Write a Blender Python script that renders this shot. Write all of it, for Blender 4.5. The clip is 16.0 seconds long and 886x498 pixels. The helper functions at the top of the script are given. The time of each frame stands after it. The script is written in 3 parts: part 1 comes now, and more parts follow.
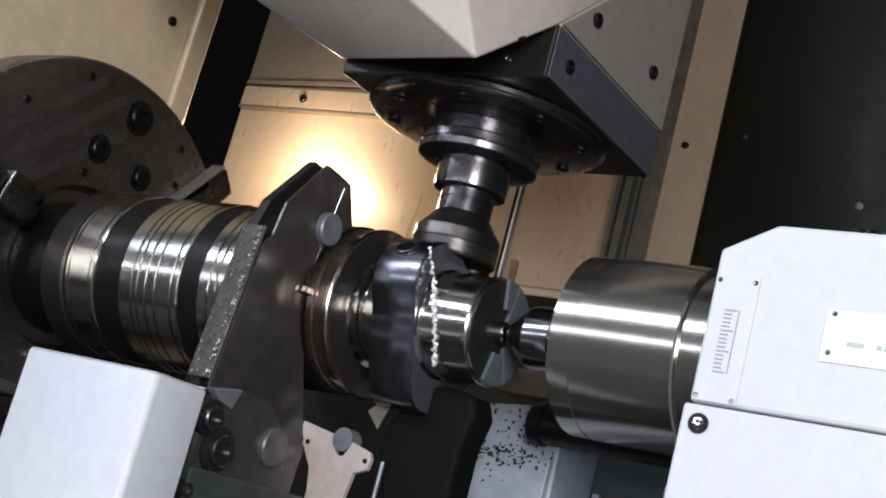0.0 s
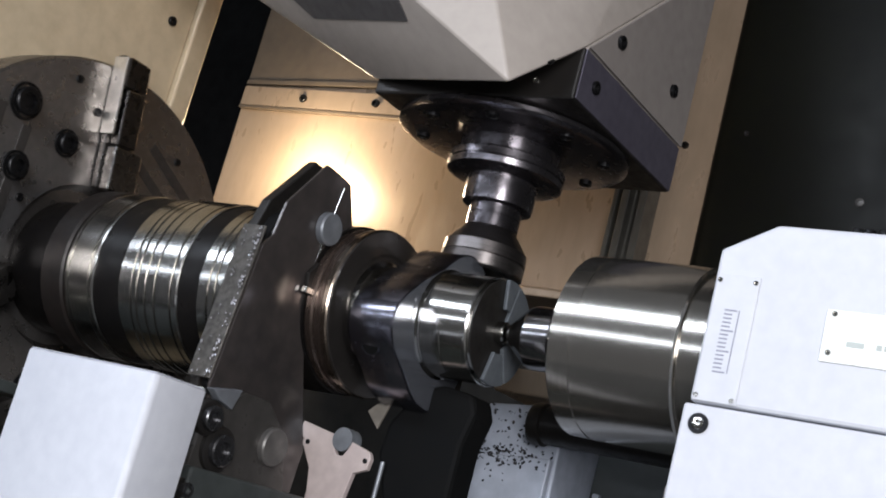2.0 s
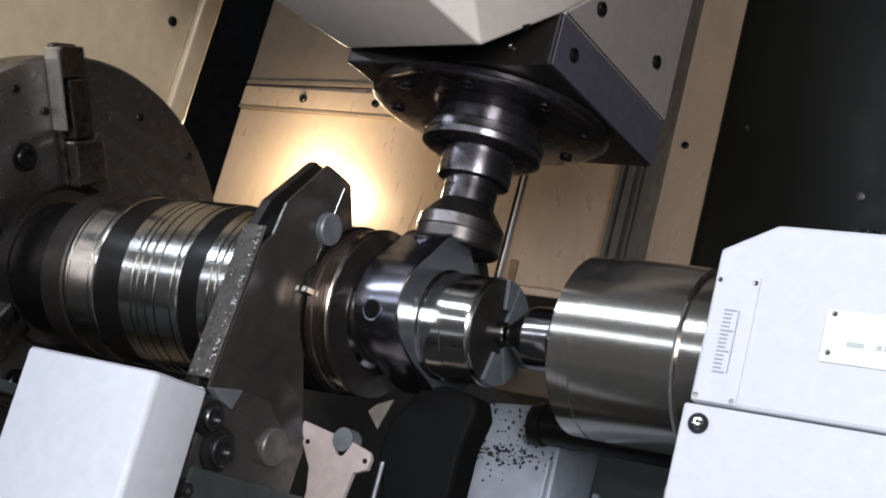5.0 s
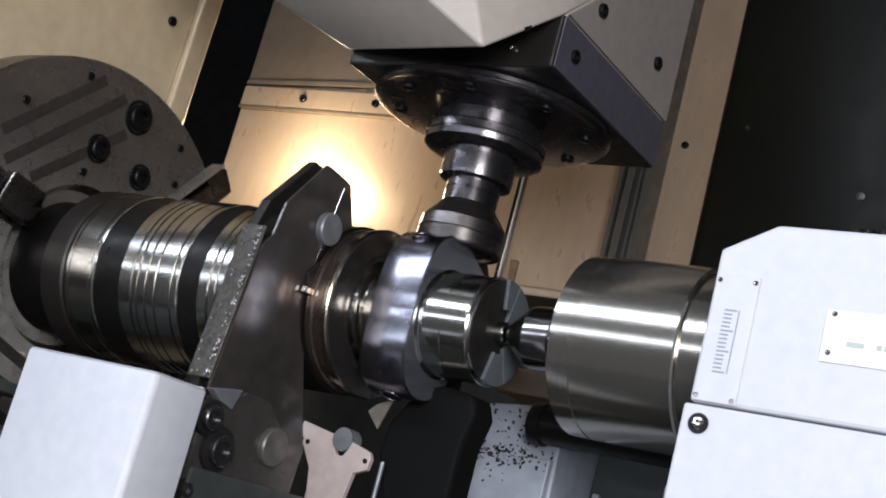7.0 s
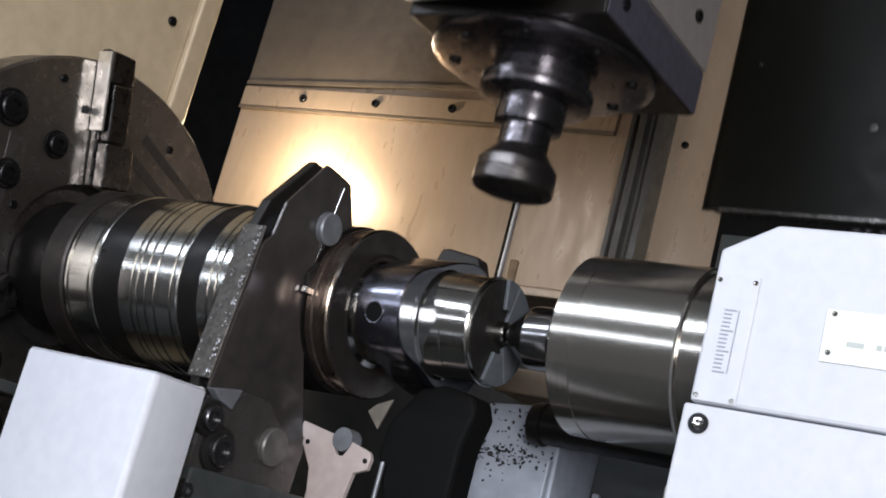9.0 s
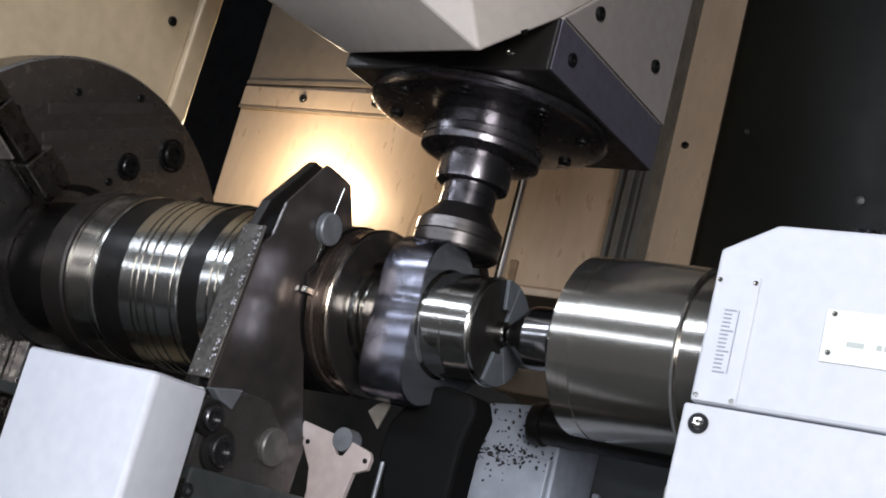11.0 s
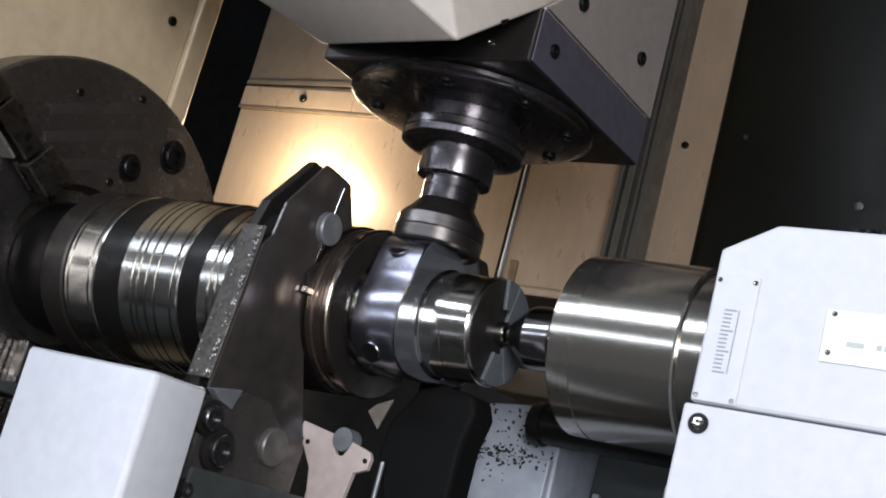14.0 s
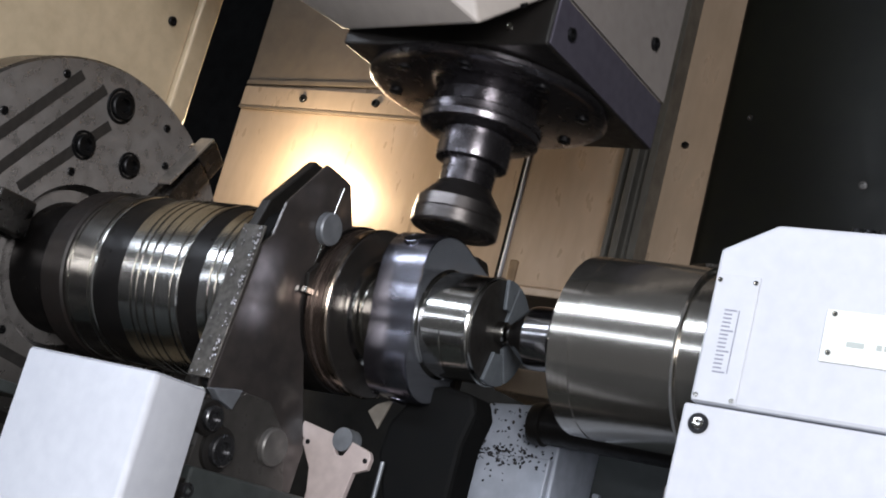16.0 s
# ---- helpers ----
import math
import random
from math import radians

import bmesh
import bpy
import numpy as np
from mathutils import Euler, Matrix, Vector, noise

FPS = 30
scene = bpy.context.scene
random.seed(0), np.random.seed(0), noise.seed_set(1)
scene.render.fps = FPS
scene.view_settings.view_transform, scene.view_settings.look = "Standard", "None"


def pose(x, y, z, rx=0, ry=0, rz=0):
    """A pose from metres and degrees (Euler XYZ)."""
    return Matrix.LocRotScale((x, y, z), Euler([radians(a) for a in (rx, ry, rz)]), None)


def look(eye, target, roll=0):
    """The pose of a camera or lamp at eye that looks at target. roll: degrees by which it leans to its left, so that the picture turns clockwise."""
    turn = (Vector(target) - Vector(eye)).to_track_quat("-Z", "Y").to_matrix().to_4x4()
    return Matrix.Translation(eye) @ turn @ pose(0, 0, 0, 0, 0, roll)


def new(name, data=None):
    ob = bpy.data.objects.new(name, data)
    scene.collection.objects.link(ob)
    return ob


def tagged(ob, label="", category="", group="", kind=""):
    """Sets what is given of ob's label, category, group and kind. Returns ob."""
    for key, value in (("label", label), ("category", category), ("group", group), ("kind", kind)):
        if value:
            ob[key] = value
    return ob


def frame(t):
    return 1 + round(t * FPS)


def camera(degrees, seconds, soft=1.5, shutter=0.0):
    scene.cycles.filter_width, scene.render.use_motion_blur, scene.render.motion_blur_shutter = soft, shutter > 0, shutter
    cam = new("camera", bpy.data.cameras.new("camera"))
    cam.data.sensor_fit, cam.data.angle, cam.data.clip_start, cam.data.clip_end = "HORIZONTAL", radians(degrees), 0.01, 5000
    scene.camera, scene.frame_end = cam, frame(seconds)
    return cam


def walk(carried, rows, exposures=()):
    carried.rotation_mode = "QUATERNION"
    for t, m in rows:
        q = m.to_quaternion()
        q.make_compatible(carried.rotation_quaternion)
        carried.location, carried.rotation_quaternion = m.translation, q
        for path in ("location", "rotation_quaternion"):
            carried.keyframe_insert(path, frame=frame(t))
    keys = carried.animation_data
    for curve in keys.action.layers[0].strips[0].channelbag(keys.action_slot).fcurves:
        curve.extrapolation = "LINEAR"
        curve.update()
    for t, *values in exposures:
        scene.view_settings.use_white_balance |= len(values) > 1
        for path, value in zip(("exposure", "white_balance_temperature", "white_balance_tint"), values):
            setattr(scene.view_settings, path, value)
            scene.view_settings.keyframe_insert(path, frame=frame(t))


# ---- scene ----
cam = camera(38.2027, 16.0, soft=1.9, shutter=0.5)
EYE = Vector((1.0, -1.3, 0.93515))
YAW, PIT, ROLL = radians(-34.5433), radians(12.8839), 14.9764
AIM = EYE + Vector((math.sin(YAW) * math.cos(PIT), math.cos(YAW) * math.cos(PIT), math.sin(PIT)))
walk(cam, [(0.0, look(EYE, AIM, ROLL)), (16.0, look(EYE, AIM, ROLL))], exposures=[(0.0, 0.0), (16.0, 0.0)])

# ---- light: hall daylight and tubes through the open door, work lamp at the rear wall ----
world = bpy.data.worlds.new("hall")
world.use_nodes = True
scene.world = world
bg = world.node_tree.nodes["Background"]
bg.inputs["Color"].default_value = (0.74, 0.75, 0.80, 1)
bg.inputs["Strength"].default_value = 0.13


def area(name, m, sx, sy, power, col):
    la = bpy.data.lights.new(name, "AREA")
    la.shape, la.size, la.size_y, la.energy, la.color = "RECTANGLE", sx, sy, power, col
    ob = new(name, la)
    ob.matrix_world = m
    return ob


COOL, WARM = (0.80, 0.87, 1.0), (1.0, 0.80, 0.56)
area("hall_window_light", look((-1.9, -2.45, 2.72), (-1.9, 0.0, 1.25)), 5.4, 0.42, 94, COOL)
area("hall_low_window_light", look((-1.9, -2.45, 1.40), (-1.9, 0.0, 1.25)), 5.4, 0.14, 20, COOL)
area("door_daylight", look((1.75, -2.15, 1.30), (0.0, -0.1, 1.1)), 0.9, 0.9, 68, (0.95, 0.94, 0.965))
lamp = bpy.data.lights.new("work_lamp_light", "POINT")
lamp.energy, lamp.color, lamp.shadow_soft_size = 7.6, WARM, 0.035
lamp_ob = new("work_lamp_light", lamp)
lamp_ob.location = (-0.675, 0.515, 1.59)

# ---- materials ----
def material(name, col, col2=None, rough=0.5, metal=0.0, grain=40.0, blotch=4.0, bump=0.05, rvar=0.12, stretch=(1, 1, 1), spec=0.5, clear=0.0):
    """A procedural surface: two colours mixed at two scales, roughness variation and fine relief."""
    m = bpy.data.materials.new(name)
    m.use_nodes = True
    nt = m.node_tree
    n, l = nt.nodes, nt.links
    p = n["Principled BSDF"]
    tc = n.new("ShaderNodeTexCoord")
    mp = n.new("ShaderNodeMapping")
    mp.inputs["Scale"].default_value = stretch
    l.new(tc.outputs["Object"], mp.inputs["Vector"])
    big = n.new("ShaderNodeTexNoise")
    big.inputs["Scale"].default_value, big.inputs["Detail"].default_value = blotch, 5
    l.new(tc.outputs["Object"], big.inputs["Vector"])
    fine = n.new("ShaderNodeTexNoise")
    fine.inputs["Scale"].default_value, fine.inputs["Detail"].default_value = grain, 6
    l.new(mp.outputs["Vector"], fine.inputs["Vector"])
    add = n.new("ShaderNodeMath")
    add.operation = "ADD"
    l.new(big.outputs["Fac"], add.inputs[0])
    l.new(fine.outputs["Fac"], add.inputs[1])
    ramp = n.new("ShaderNodeMapRange")
    ramp.inputs["From Min"].default_value, ramp.inputs["From Max"].default_value = 0.75, 1.25
    l.new(add.outputs[0], ramp.inputs["Value"])
    mix = n.new("ShaderNodeMix")
    mix.data_type = "RGBA"
    c2 = col2 or tuple(c * 0.78 for c in col)
    mix.inputs["A"].default_value, mix.inputs["B"].default_value = (*col, 1), (*c2, 1)
    l.new(ramp.outputs["Result"], mix.inputs["Factor"])
    l.new(mix.outputs["Result"], p.inputs["Base Color"])
    rr = n.new("ShaderNodeMapRange")
    rr.inputs["From Min"].default_value, rr.inputs["From Max"].default_value = 0.3, 0.7
    rr.inputs["To Min"].default_value, rr.inputs["To Max"].default_value = max(rough - rvar, 0.04), min(rough + rvar, 1)
    l.new(fine.outputs["Fac"], rr.inputs["Value"])
    l.new(rr.outputs["Result"], p.inputs["Roughness"])
    p.inputs["Metallic"].default_value = metal
    p.inputs["Specular IOR Level"].default_value = spec
    p.inputs["Coat Weight"].default_value = clear
    if bump:
        b = n.new("ShaderNodeBump")
        b.inputs["Strength"].default_value, b.inputs["Distance"].default_value = bump, 0.002
        l.new(fine.outputs["Fac"], b.inputs["Height"])
        l.new(b.outputs["Normal"], p.inputs["Normal"])
    return m


def glow(name, col, power):
    m = bpy.data.materials.new(name)
    m.use_nodes = True
    p = m.node_tree.nodes["Principled BSDF"]
    p.inputs["Emission Color"].default_value, p.inputs["Emission Strength"].default_value = (*col, 1), power
    return m


M_WHITE = material("white enamel", (0.58, 0.595, 0.64), (0.52, 0.535, 0.585), 0.34, 0, 60, 3, 0.02, 0.06)
M_CREAM = material("oily beige sheet", (0.385, 0.292, 0.212), (0.31, 0.237, 0.168), 0.36, 0.3, 30, 4, 0.03, 0.12, (1.6, 1, 0.5))
# darker copy of the beige sheet, with shade put into the colour
M_CREAM3 = material("beige sheet in painted shade", (0.17, 0.135, 0.10), (0.12, 0.095, 0.07), 0.42, 0.3, 30, 4, 0.03, 0.1)
M_CREAM2 = material("beige enamel sheet", (0.60, 0.495, 0.345), (0.49, 0.40, 0.27), 0.40, 0.15, 40, 4, 0.03, 0.1)
M_GREYW = material("grey enamel", (0.24, 0.215, 0.20), (0.20, 0.18, 0.17), 0.42, 0, 50, 4, 0.03)
M_BLACK = material("black oxide steel", (0.022, 0.0195, 0.018), (0.013, 0.012, 0.011), 0.42, 0.3, 70, 8, 0.06, 0.12, (1, 1, 1), 0.4)
M_CHUCK = material("ground chuck steel", (0.315, 0.297, 0.285), (0.225, 0.212, 0.204), 0.29, 0.95, 55, 6, 0.015, 0.04)
M_DARK = material("black rubber", (0.005, 0.0053, 0.0056), (0.007, 0.007, 0.007), 0.7, 0.0, 50, 5, 0.05, 0.1, (1, 1, 1), 0.06)
M_STEEL = material("turned steel", (0.56, 0.55, 0.51), (0.44, 0.43, 0.40), 0.15, 1.0, 40, 6, 0.015, 0.05, (14, 1, 1))
M_QUILL = material("ground steel", (0.50, 0.475, 0.43), (0.42, 0.40, 0.36), 0.17, 0.97, 40, 5, 0.012, 0.04, (18, 1, 1))
M_FORGE = material("forged scale", (0.009, 0.008, 0.0075), (0.005, 0.0045, 0.0045), 0.36, 0.0, 45, 7, 0.06, 0.10, (1, 1, 1), 0.16)
M_MILLED = material("milled steel", (0.30, 0.30, 0.345), (0.20, 0.20, 0.24), 0.23, 1.0, 50, 4, 0.03, 0.05)
M_SPIN = material("spindle steel", (0.185, 0.172, 0.185), (0.10, 0.094, 0.102), 0.24, 0.95, 60, 7, 0.02, 0.07)
M_BLUE = material("blued plate", (0.155, 0.145, 0.185), (0.11, 0.10, 0.135), 0.40, 0.6, 60, 6, 0.06)
M_BOLT = material("socket screw", (0.03, 0.03, 0.032), (0.015, 0.015, 0.016), 0.35, 0.8, 80, 20, 0.03)
M_TOOL = material("cutter body", (0.17, 0.155, 0.15), (0.09, 0.082, 0.08), 0.30, 0.95, 60, 12, 0.03, 0.08)
M_CHIP = material("chip swarf", (0.62, 0.62, 0.64), (0.35, 0.33, 0.33), 0.30, 1.0, 120, 30, 0.1)
M_PLASTER = material("dark grey enamel", (0.085, 0.082, 0.072), (0.055, 0.053, 0.047), 0.40, 0.2, 40, 6, 0.05)
M_SWARF = material("dark swarf", (0.03, 0.03, 0.034), (0.06, 0.06, 0.065), 0.4, 0.6, 90, 20, 0.1)
M_GLASS = glow("lamp glass", (1.0, 0.82, 0.58), 18)
# near black, so that the gap's deep shade sits in the colour
M_RECESS = material("gap shade sheet", (0.006, 0.006, 0.006), (0.004, 0.004, 0.004), 0.85, 0.0, 40, 5, 0.05, 0.08, (1, 1, 1), 0.06)
M_BRK2 = material("oily brown sheet", (0.20, 0.18, 0.15), (0.13, 0.115, 0.095), 0.45, 0.2, 60, 9, 0.04)
M_INK = material("grey ink", (0.30, 0.31, 0.38), None, 0.6, 0, 40, 5, 0)
M_PLATE = material("pale plate", (0.80, 0.83, 0.80), (0.76, 0.79, 0.78), 0.35, 0, 40, 5, 0)
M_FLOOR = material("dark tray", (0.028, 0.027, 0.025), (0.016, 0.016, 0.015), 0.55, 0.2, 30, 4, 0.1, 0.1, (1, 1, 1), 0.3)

M_GLOSSB = material("black gloss panel", (0.0075, 0.008, 0.006), (0.005, 0.0052, 0.0045), 0.36, 0.0, 25, 3, 0.02, 0.08, (1, 1, 1), 0.14)
M_RUST = material("rusty tab", (0.22, 0.15, 0.08), (0.14, 0.09, 0.05), 0.6, 0.2, 50, 9, 0.1)
M_JAW = material("worn jaw steel", (0.16, 0.15, 0.143), (0.075, 0.07, 0.067), 0.32, 1.0, 60, 14, 0.12, 0.14)
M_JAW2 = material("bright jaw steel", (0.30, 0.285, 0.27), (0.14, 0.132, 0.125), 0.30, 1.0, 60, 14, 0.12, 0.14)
M_STRIPE = material("coolant streak steel", (0.135, 0.127, 0.122), (0.09, 0.085, 0.082), 0.42, 0.82, 55, 6, 0.03, 0.08)
M_POLB = material("polished black steel", (0.074, 0.064, 0.060), (0.046, 0.041, 0.040), 0.18, 0.4, 40, 6, 0.02, 0.06)
M_COLL = material("brown black collar", (0.022, 0.017, 0.015), (0.012, 0.010, 0.009), 0.42, 0.3, 50, 8, 0.05)
M_DKP = material("worn pin steel", (0.20, 0.19, 0.18), (0.12, 0.115, 0.11), 0.38, 0.5, 50, 15, 0.05)
M_BROWN = material("brown turned steel", (0.20, 0.15, 0.125), (0.11, 0.085, 0.072), 0.27, 0.9, 40, 7, 0.03, 0.08, (14, 1, 1))
M_ENDD = material("dull end steel", (0.125, 0.14, 0.155), (0.09, 0.102, 0.115), 0.55, 0.25, 50, 10, 0.08)
M_CENTRE = material("centre steel", (0.40, 0.39, 0.39), (0.26, 0.255, 0.26), 0.17, 1.0, 40, 7, 0.015, 0.05, (14, 1, 1))
M_FADE = material("faded print", (0.46, 0.50, 0.48), None, 0.5, 0, 40, 5, 0)
M_GLIT = material("chip crusted steel", (0.062, 0.055, 0.046), (0.030, 0.027, 0.023), 0.55, 0.2, 160, 30, 0.3, 0.2)
M_PINS = material("grey pin steel", (0.24, 0.26, 0.28), (0.18, 0.19, 0.21), 0.45, 0.5, 50, 15, 0.04)
M_DKST = material("dark screw steel", (0.16, 0.16, 0.165), (0.09, 0.09, 0.095), 0.28, 0.9, 60, 15, 0.04)
M_BRK = material("warm painted bracket", (0.60, 0.51, 0.48), (0.48, 0.40, 0.38), 0.42, 0.1, 60, 9, 0.04)
M_SLIDE = material("pale blue grey enamel", (0.42, 0.46, 0.54), (0.32, 0.355, 0.42), 0.42, 0.0, 50, 8, 0.05)
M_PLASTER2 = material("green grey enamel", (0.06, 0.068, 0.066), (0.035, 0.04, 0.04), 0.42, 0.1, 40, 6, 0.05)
M_INS = material("carbide insert", (0.10, 0.095, 0.085), (0.07, 0.065, 0.06), 0.25, 0.9, 60, 20, 0.02)
M_HOOD = material("off white enamel", (0.395, 0.354, 0.320), (0.35, 0.312, 0.280), 0.42, 0, 50, 3, 0.02)
M_VENT = material("grey vent", (0.09, 0.085, 0.085), None, 0.5, 0, 50, 5, 0.02)
M_RIM = material("straw turned steel", (0.44, 0.37, 0.30), (0.26, 0.21, 0.17), 0.22, 1.0, 40, 7, 0.02, 0.08, (14, 1, 1))
M_FACE = material("polished dark cheek", (0.105, 0.095, 0.088), (0.07, 0.064, 0.06), 0.22, 0.8, 50, 9, 0.03, 0.06)
M_CHEEK = material("polished cheek steel", (0.28, 0.295, 0.335), (0.22, 0.235, 0.27), 0.15, 0.80, 50, 8, 0.02, 0.05)
M_HOLE = material("black bore", (0.004, 0.004, 0.004), (0.003, 0.003, 0.003), 0.7, 0.0, 50, 10, 0.0, 0.05, (1, 1, 1), 0.1)
M_EDGEG = material("dark guard lip", (0.16, 0.155, 0.15), (0.08, 0.078, 0.076), 0.3, 0.7, 60, 12, 0.04)
M_CURL = material("fresh chip steel", (0.90, 0.90, 0.90), (0.72, 0.71, 0.70), 0.30, 0.4, 120, 30, 0.1)
# paler jaw steel that carries the light falling on the flank
M_JEDGE = material("lit jaw flank", (0.62, 0.59, 0.55), (0.42, 0.395, 0.365), 0.34, 0.85, 60, 14, 0.05, 0.08)
M_BAND = material("turned band steel", (0.53, 0.525, 0.50), (0.40, 0.395, 0.375), 0.19, 1.0, 40, 6, 0.02, 0.06, (14, 1, 1))
M_KNUCK = material("oily grey steel", (0.080, 0.075, 0.070), (0.048, 0.045, 0.042), 0.36, 0.4, 55, 9, 0.06, 0.1)
GRIND = 24.5
cn = M_CHUCK.node_tree
tn = cn.nodes.new("ShaderNodeTangent")
tn.direction_type, tn.uv_map = "UV_MAP", "grind"
cp = cn.nodes["Principled BSDF"]
cp.inputs["Anisotropic"].default_value = 0.97
cn.links.new(tn.outputs["Tangent"], cp.inputs["Tangent"])


# ---- building helpers ----
def part(name, bm, mat, parent=None, label="", smooth=None, m=None):
    me = bpy.data.meshes.new(name)
    bmesh.ops.recalc_face_normals(bm, faces=bm.faces)
    if smooth is not None:
        for f in bm.faces:
            f.smooth = True
        for e in bm.edges:
            if len(e.link_faces) == 2 and e.calc_face_angle(0) > radians(smooth):
                e.smooth = False
    bm.to_mesh(me)
    bm.free()
    me.materials.append(mat)
    ob = new(name, me)
    if parent:
        ob.parent = parent
    if m is not None:
        ob.matrix_basis = m
    if label:
        ob["label"] = label
    return ob


def thing(name, label, category, m=None, group="", kind=""):
    ob = new(name)
    ob.empty_display_size = 0.05
    if m is not None:
        ob.matrix_basis = m
    return tagged(ob, label, category, group, kind)


def box(x0, x1, y0, y1, z0, z1, bev=0.003, seg=2):
    bm = bmesh.new()
    bmesh.ops.create_cube(bm, size=1)
    bmesh.ops.scale(bm, vec=(x1 - x0, y1 - y0, z1 - z0), verts=bm.verts)
    bmesh.ops.translate(bm, vec=((x0 + x1) / 2, (y0 + y1) / 2, (z0 + z1) / 2), verts=bm.verts)
    if bev:
        bmesh.ops.bevel(bm, geom=list(bm.edges), offset=bev, segments=seg, affect="EDGES", profile=0.5)
    return bm


AX = {"x": lambda u, a, b: (u, a, b), "y": lambda u, a, b: (a, u, b), "z": lambda u, a, b: (a, b, u)}


def turned(profile, axis="x", n=72):
    """A turned body: (distance along the axis, radius) from end to end."""
    bm = bmesh.new()
    rings = []
    for u, r in profile:
        if r < 1e-5:
            rings.append([bm.verts.new(AX[axis](u, 0, 0))])
        else:
            rings.append([bm.verts.new(AX[axis](u, r * math.cos(2 * math.pi * k / n), r * math.sin(2 * math.pi * k / n))) for k in range(n)])
    for a, b in zip(rings, rings[1:]):
        for k in range(n):
            j = (k + 1) % n
            if len(a) == 1 and len(b) == 1:
                continue
            if len(a) == 1:
                bm.faces.new((a[0], b[k], b[j]))
            elif len(b) == 1:
                bm.faces.new((a[k], a[j], b[0]))
            else:
                bm.faces.new((a[k], a[j], b[j], b[k]))
    for ring in (rings[0], rings[-1]):
        if len(ring) > 1:
            bm.faces.new(ring)
    return bm


def tube(profile, axis="x", n=72):
    """A turned body with a bore: a closed profile."""
    bm = bmesh.new()
    rings = [[bm.verts.new(AX[axis](u, r * math.cos(2 * math.pi * k / n), r * math.sin(2 * math.pi * k / n))) for k in range(n)] for u, r in profile]
    for a, b in zip(rings, rings[1:] + rings[:1]):
        for k in range(n):
            j = (k + 1) % n
            bm.faces.new((a[k], a[j], b[j], b[k]))
    return bm


def prism(outline, axis, u0, u1, bev=0.002, seg=2):
    """An outline, seen along the axis, pulled from u0 to u1. x: (y, z); y: (x, z); z: (x, y)."""
    bm = bmesh.new()
    a = [bm.verts.new(AX[axis](u0, *p)) for p in outline]
    b = [bm.verts.new(AX[axis](u1, *p)) for p in outline]
    bm.faces.new(a)
    bm.faces.new(b)
    for k in range(len(a)):
        j = (k + 1) % len(a)
        bm.faces.new((a[k], a[j], b[j], b[k]))
    bmesh.ops.recalc_face_normals(bm, faces=bm.faces)
    if bev:
        bmesh.ops.bevel(bm, geom=list(bm.edges), offset=bev, segments=seg, affect="EDGES", profile=0.5)
    return bm


def arc(cx, cy, r, a0, a1, n=16):
    return [(cx + r * math.cos(radians(a0 + (a1 - a0) * k / n)), cy + r * math.sin(radians(a0 + (a1 - a0) * k / n))) for k in range(n + 1)]


def shift(bm, m):
    bmesh.ops.transform(bm, matrix=m, verts=bm.verts)
    return bm


def screw_mesh(r, h, n=20):
    """A socket head cap screw with its hexagon recess, standing along +x."""
    bm = tube([(0, r * 0.55), (0, r), (h * 0.82, r), (h, r * 0.9), (h, r * 0.55), (h * 0.35, r * 0.5)], "x", n)
    cap = [bm.verts.new((h * 0.36, r * 0.52 * math.cos(k * math.pi / 3), r * 0.52 * math.sin(k * math.pi / 3))) for k in range(6)]
    bm.faces.new(cap)
    return bm


SCREWS = {}


def screw(parent, m, r=0.008, h=0.008, mat=None, name="screw"):
    key = (r, h, mat)
    if key not in SCREWS:
        ob = part(name, screw_mesh(r, h), mat or M_BOLT, parent, "", 35, m)
        SCREWS[key] = ob.data
        return ob
    ob = new(name, SCREWS[key])
    ob.parent = parent
    ob.matrix_basis = m
    return ob


# ---- the enclosure ----
def sheet(name, bm, mat, label, cat="wall", smooth=None):
    return tagged(part(name, bm, mat, None, "", smooth), label, cat, kind="structure")


AXZ = 1.2
WY = 0.62
rear = sheet("wall_rear", box(-0.935, 2.2, WY, WY + 0.06, 1.372, 2.6, 0.002), M_CREAM, "oily beige sheet metal rear wall")
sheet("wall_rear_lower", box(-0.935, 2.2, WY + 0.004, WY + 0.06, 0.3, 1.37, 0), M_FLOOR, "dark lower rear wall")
# back sheet of the gap, painted as dark as the shade there
sheet("wall_rear_recess", box(-1.6, -0.937, WY + 0.12, WY + 0.16, 0.3, 2.6, 0), M_RECESS, "recess beside the headstock with its shade in the colour")
hs = sheet("wall_headstock", box(-0.72, -0.64, -0.31, 0.152, 0.3, 2.6, 0.002), M_CREAM2, "beige sheet metal wall behind the chuck")
part("corner_lip", box(-0.68, -0.628, 0.1535, 0.196, 0.3, 2.6, 0.004), M_CREAM2, hs)
for yy, zz in ((0.108, 1.678), (-0.272, 1.462), (-0.28, 1.70)):
    screw(hs, pose(-0.641, yy, zz), 0.0085, 0.006)
sheet("wall_left", box(-1.7, -1.6, -1.2, WY + 0.2, 0.3, 2.6, 0), M_DARK, "dark end wall of the machine")
sheet("wall_right", box(2.2, 2.3, -1.2, WY + 0.06, 0.3, 2.6, 0), M_FLOOR, "dark end wall of the machine")
sheet("ceiling", box(-1.7, 2.3, -0.55, WY + 0.2, 2.6, 2.66, 0), M_FLOOR, "dark roof sheet of the machine", "ceiling")
sheet("floor", box(-1.7, 2.3, -1.2, WY + 0.2, 0.24, 0.3, 0), M_FLOOR, "dark chip tray floor", "floor")

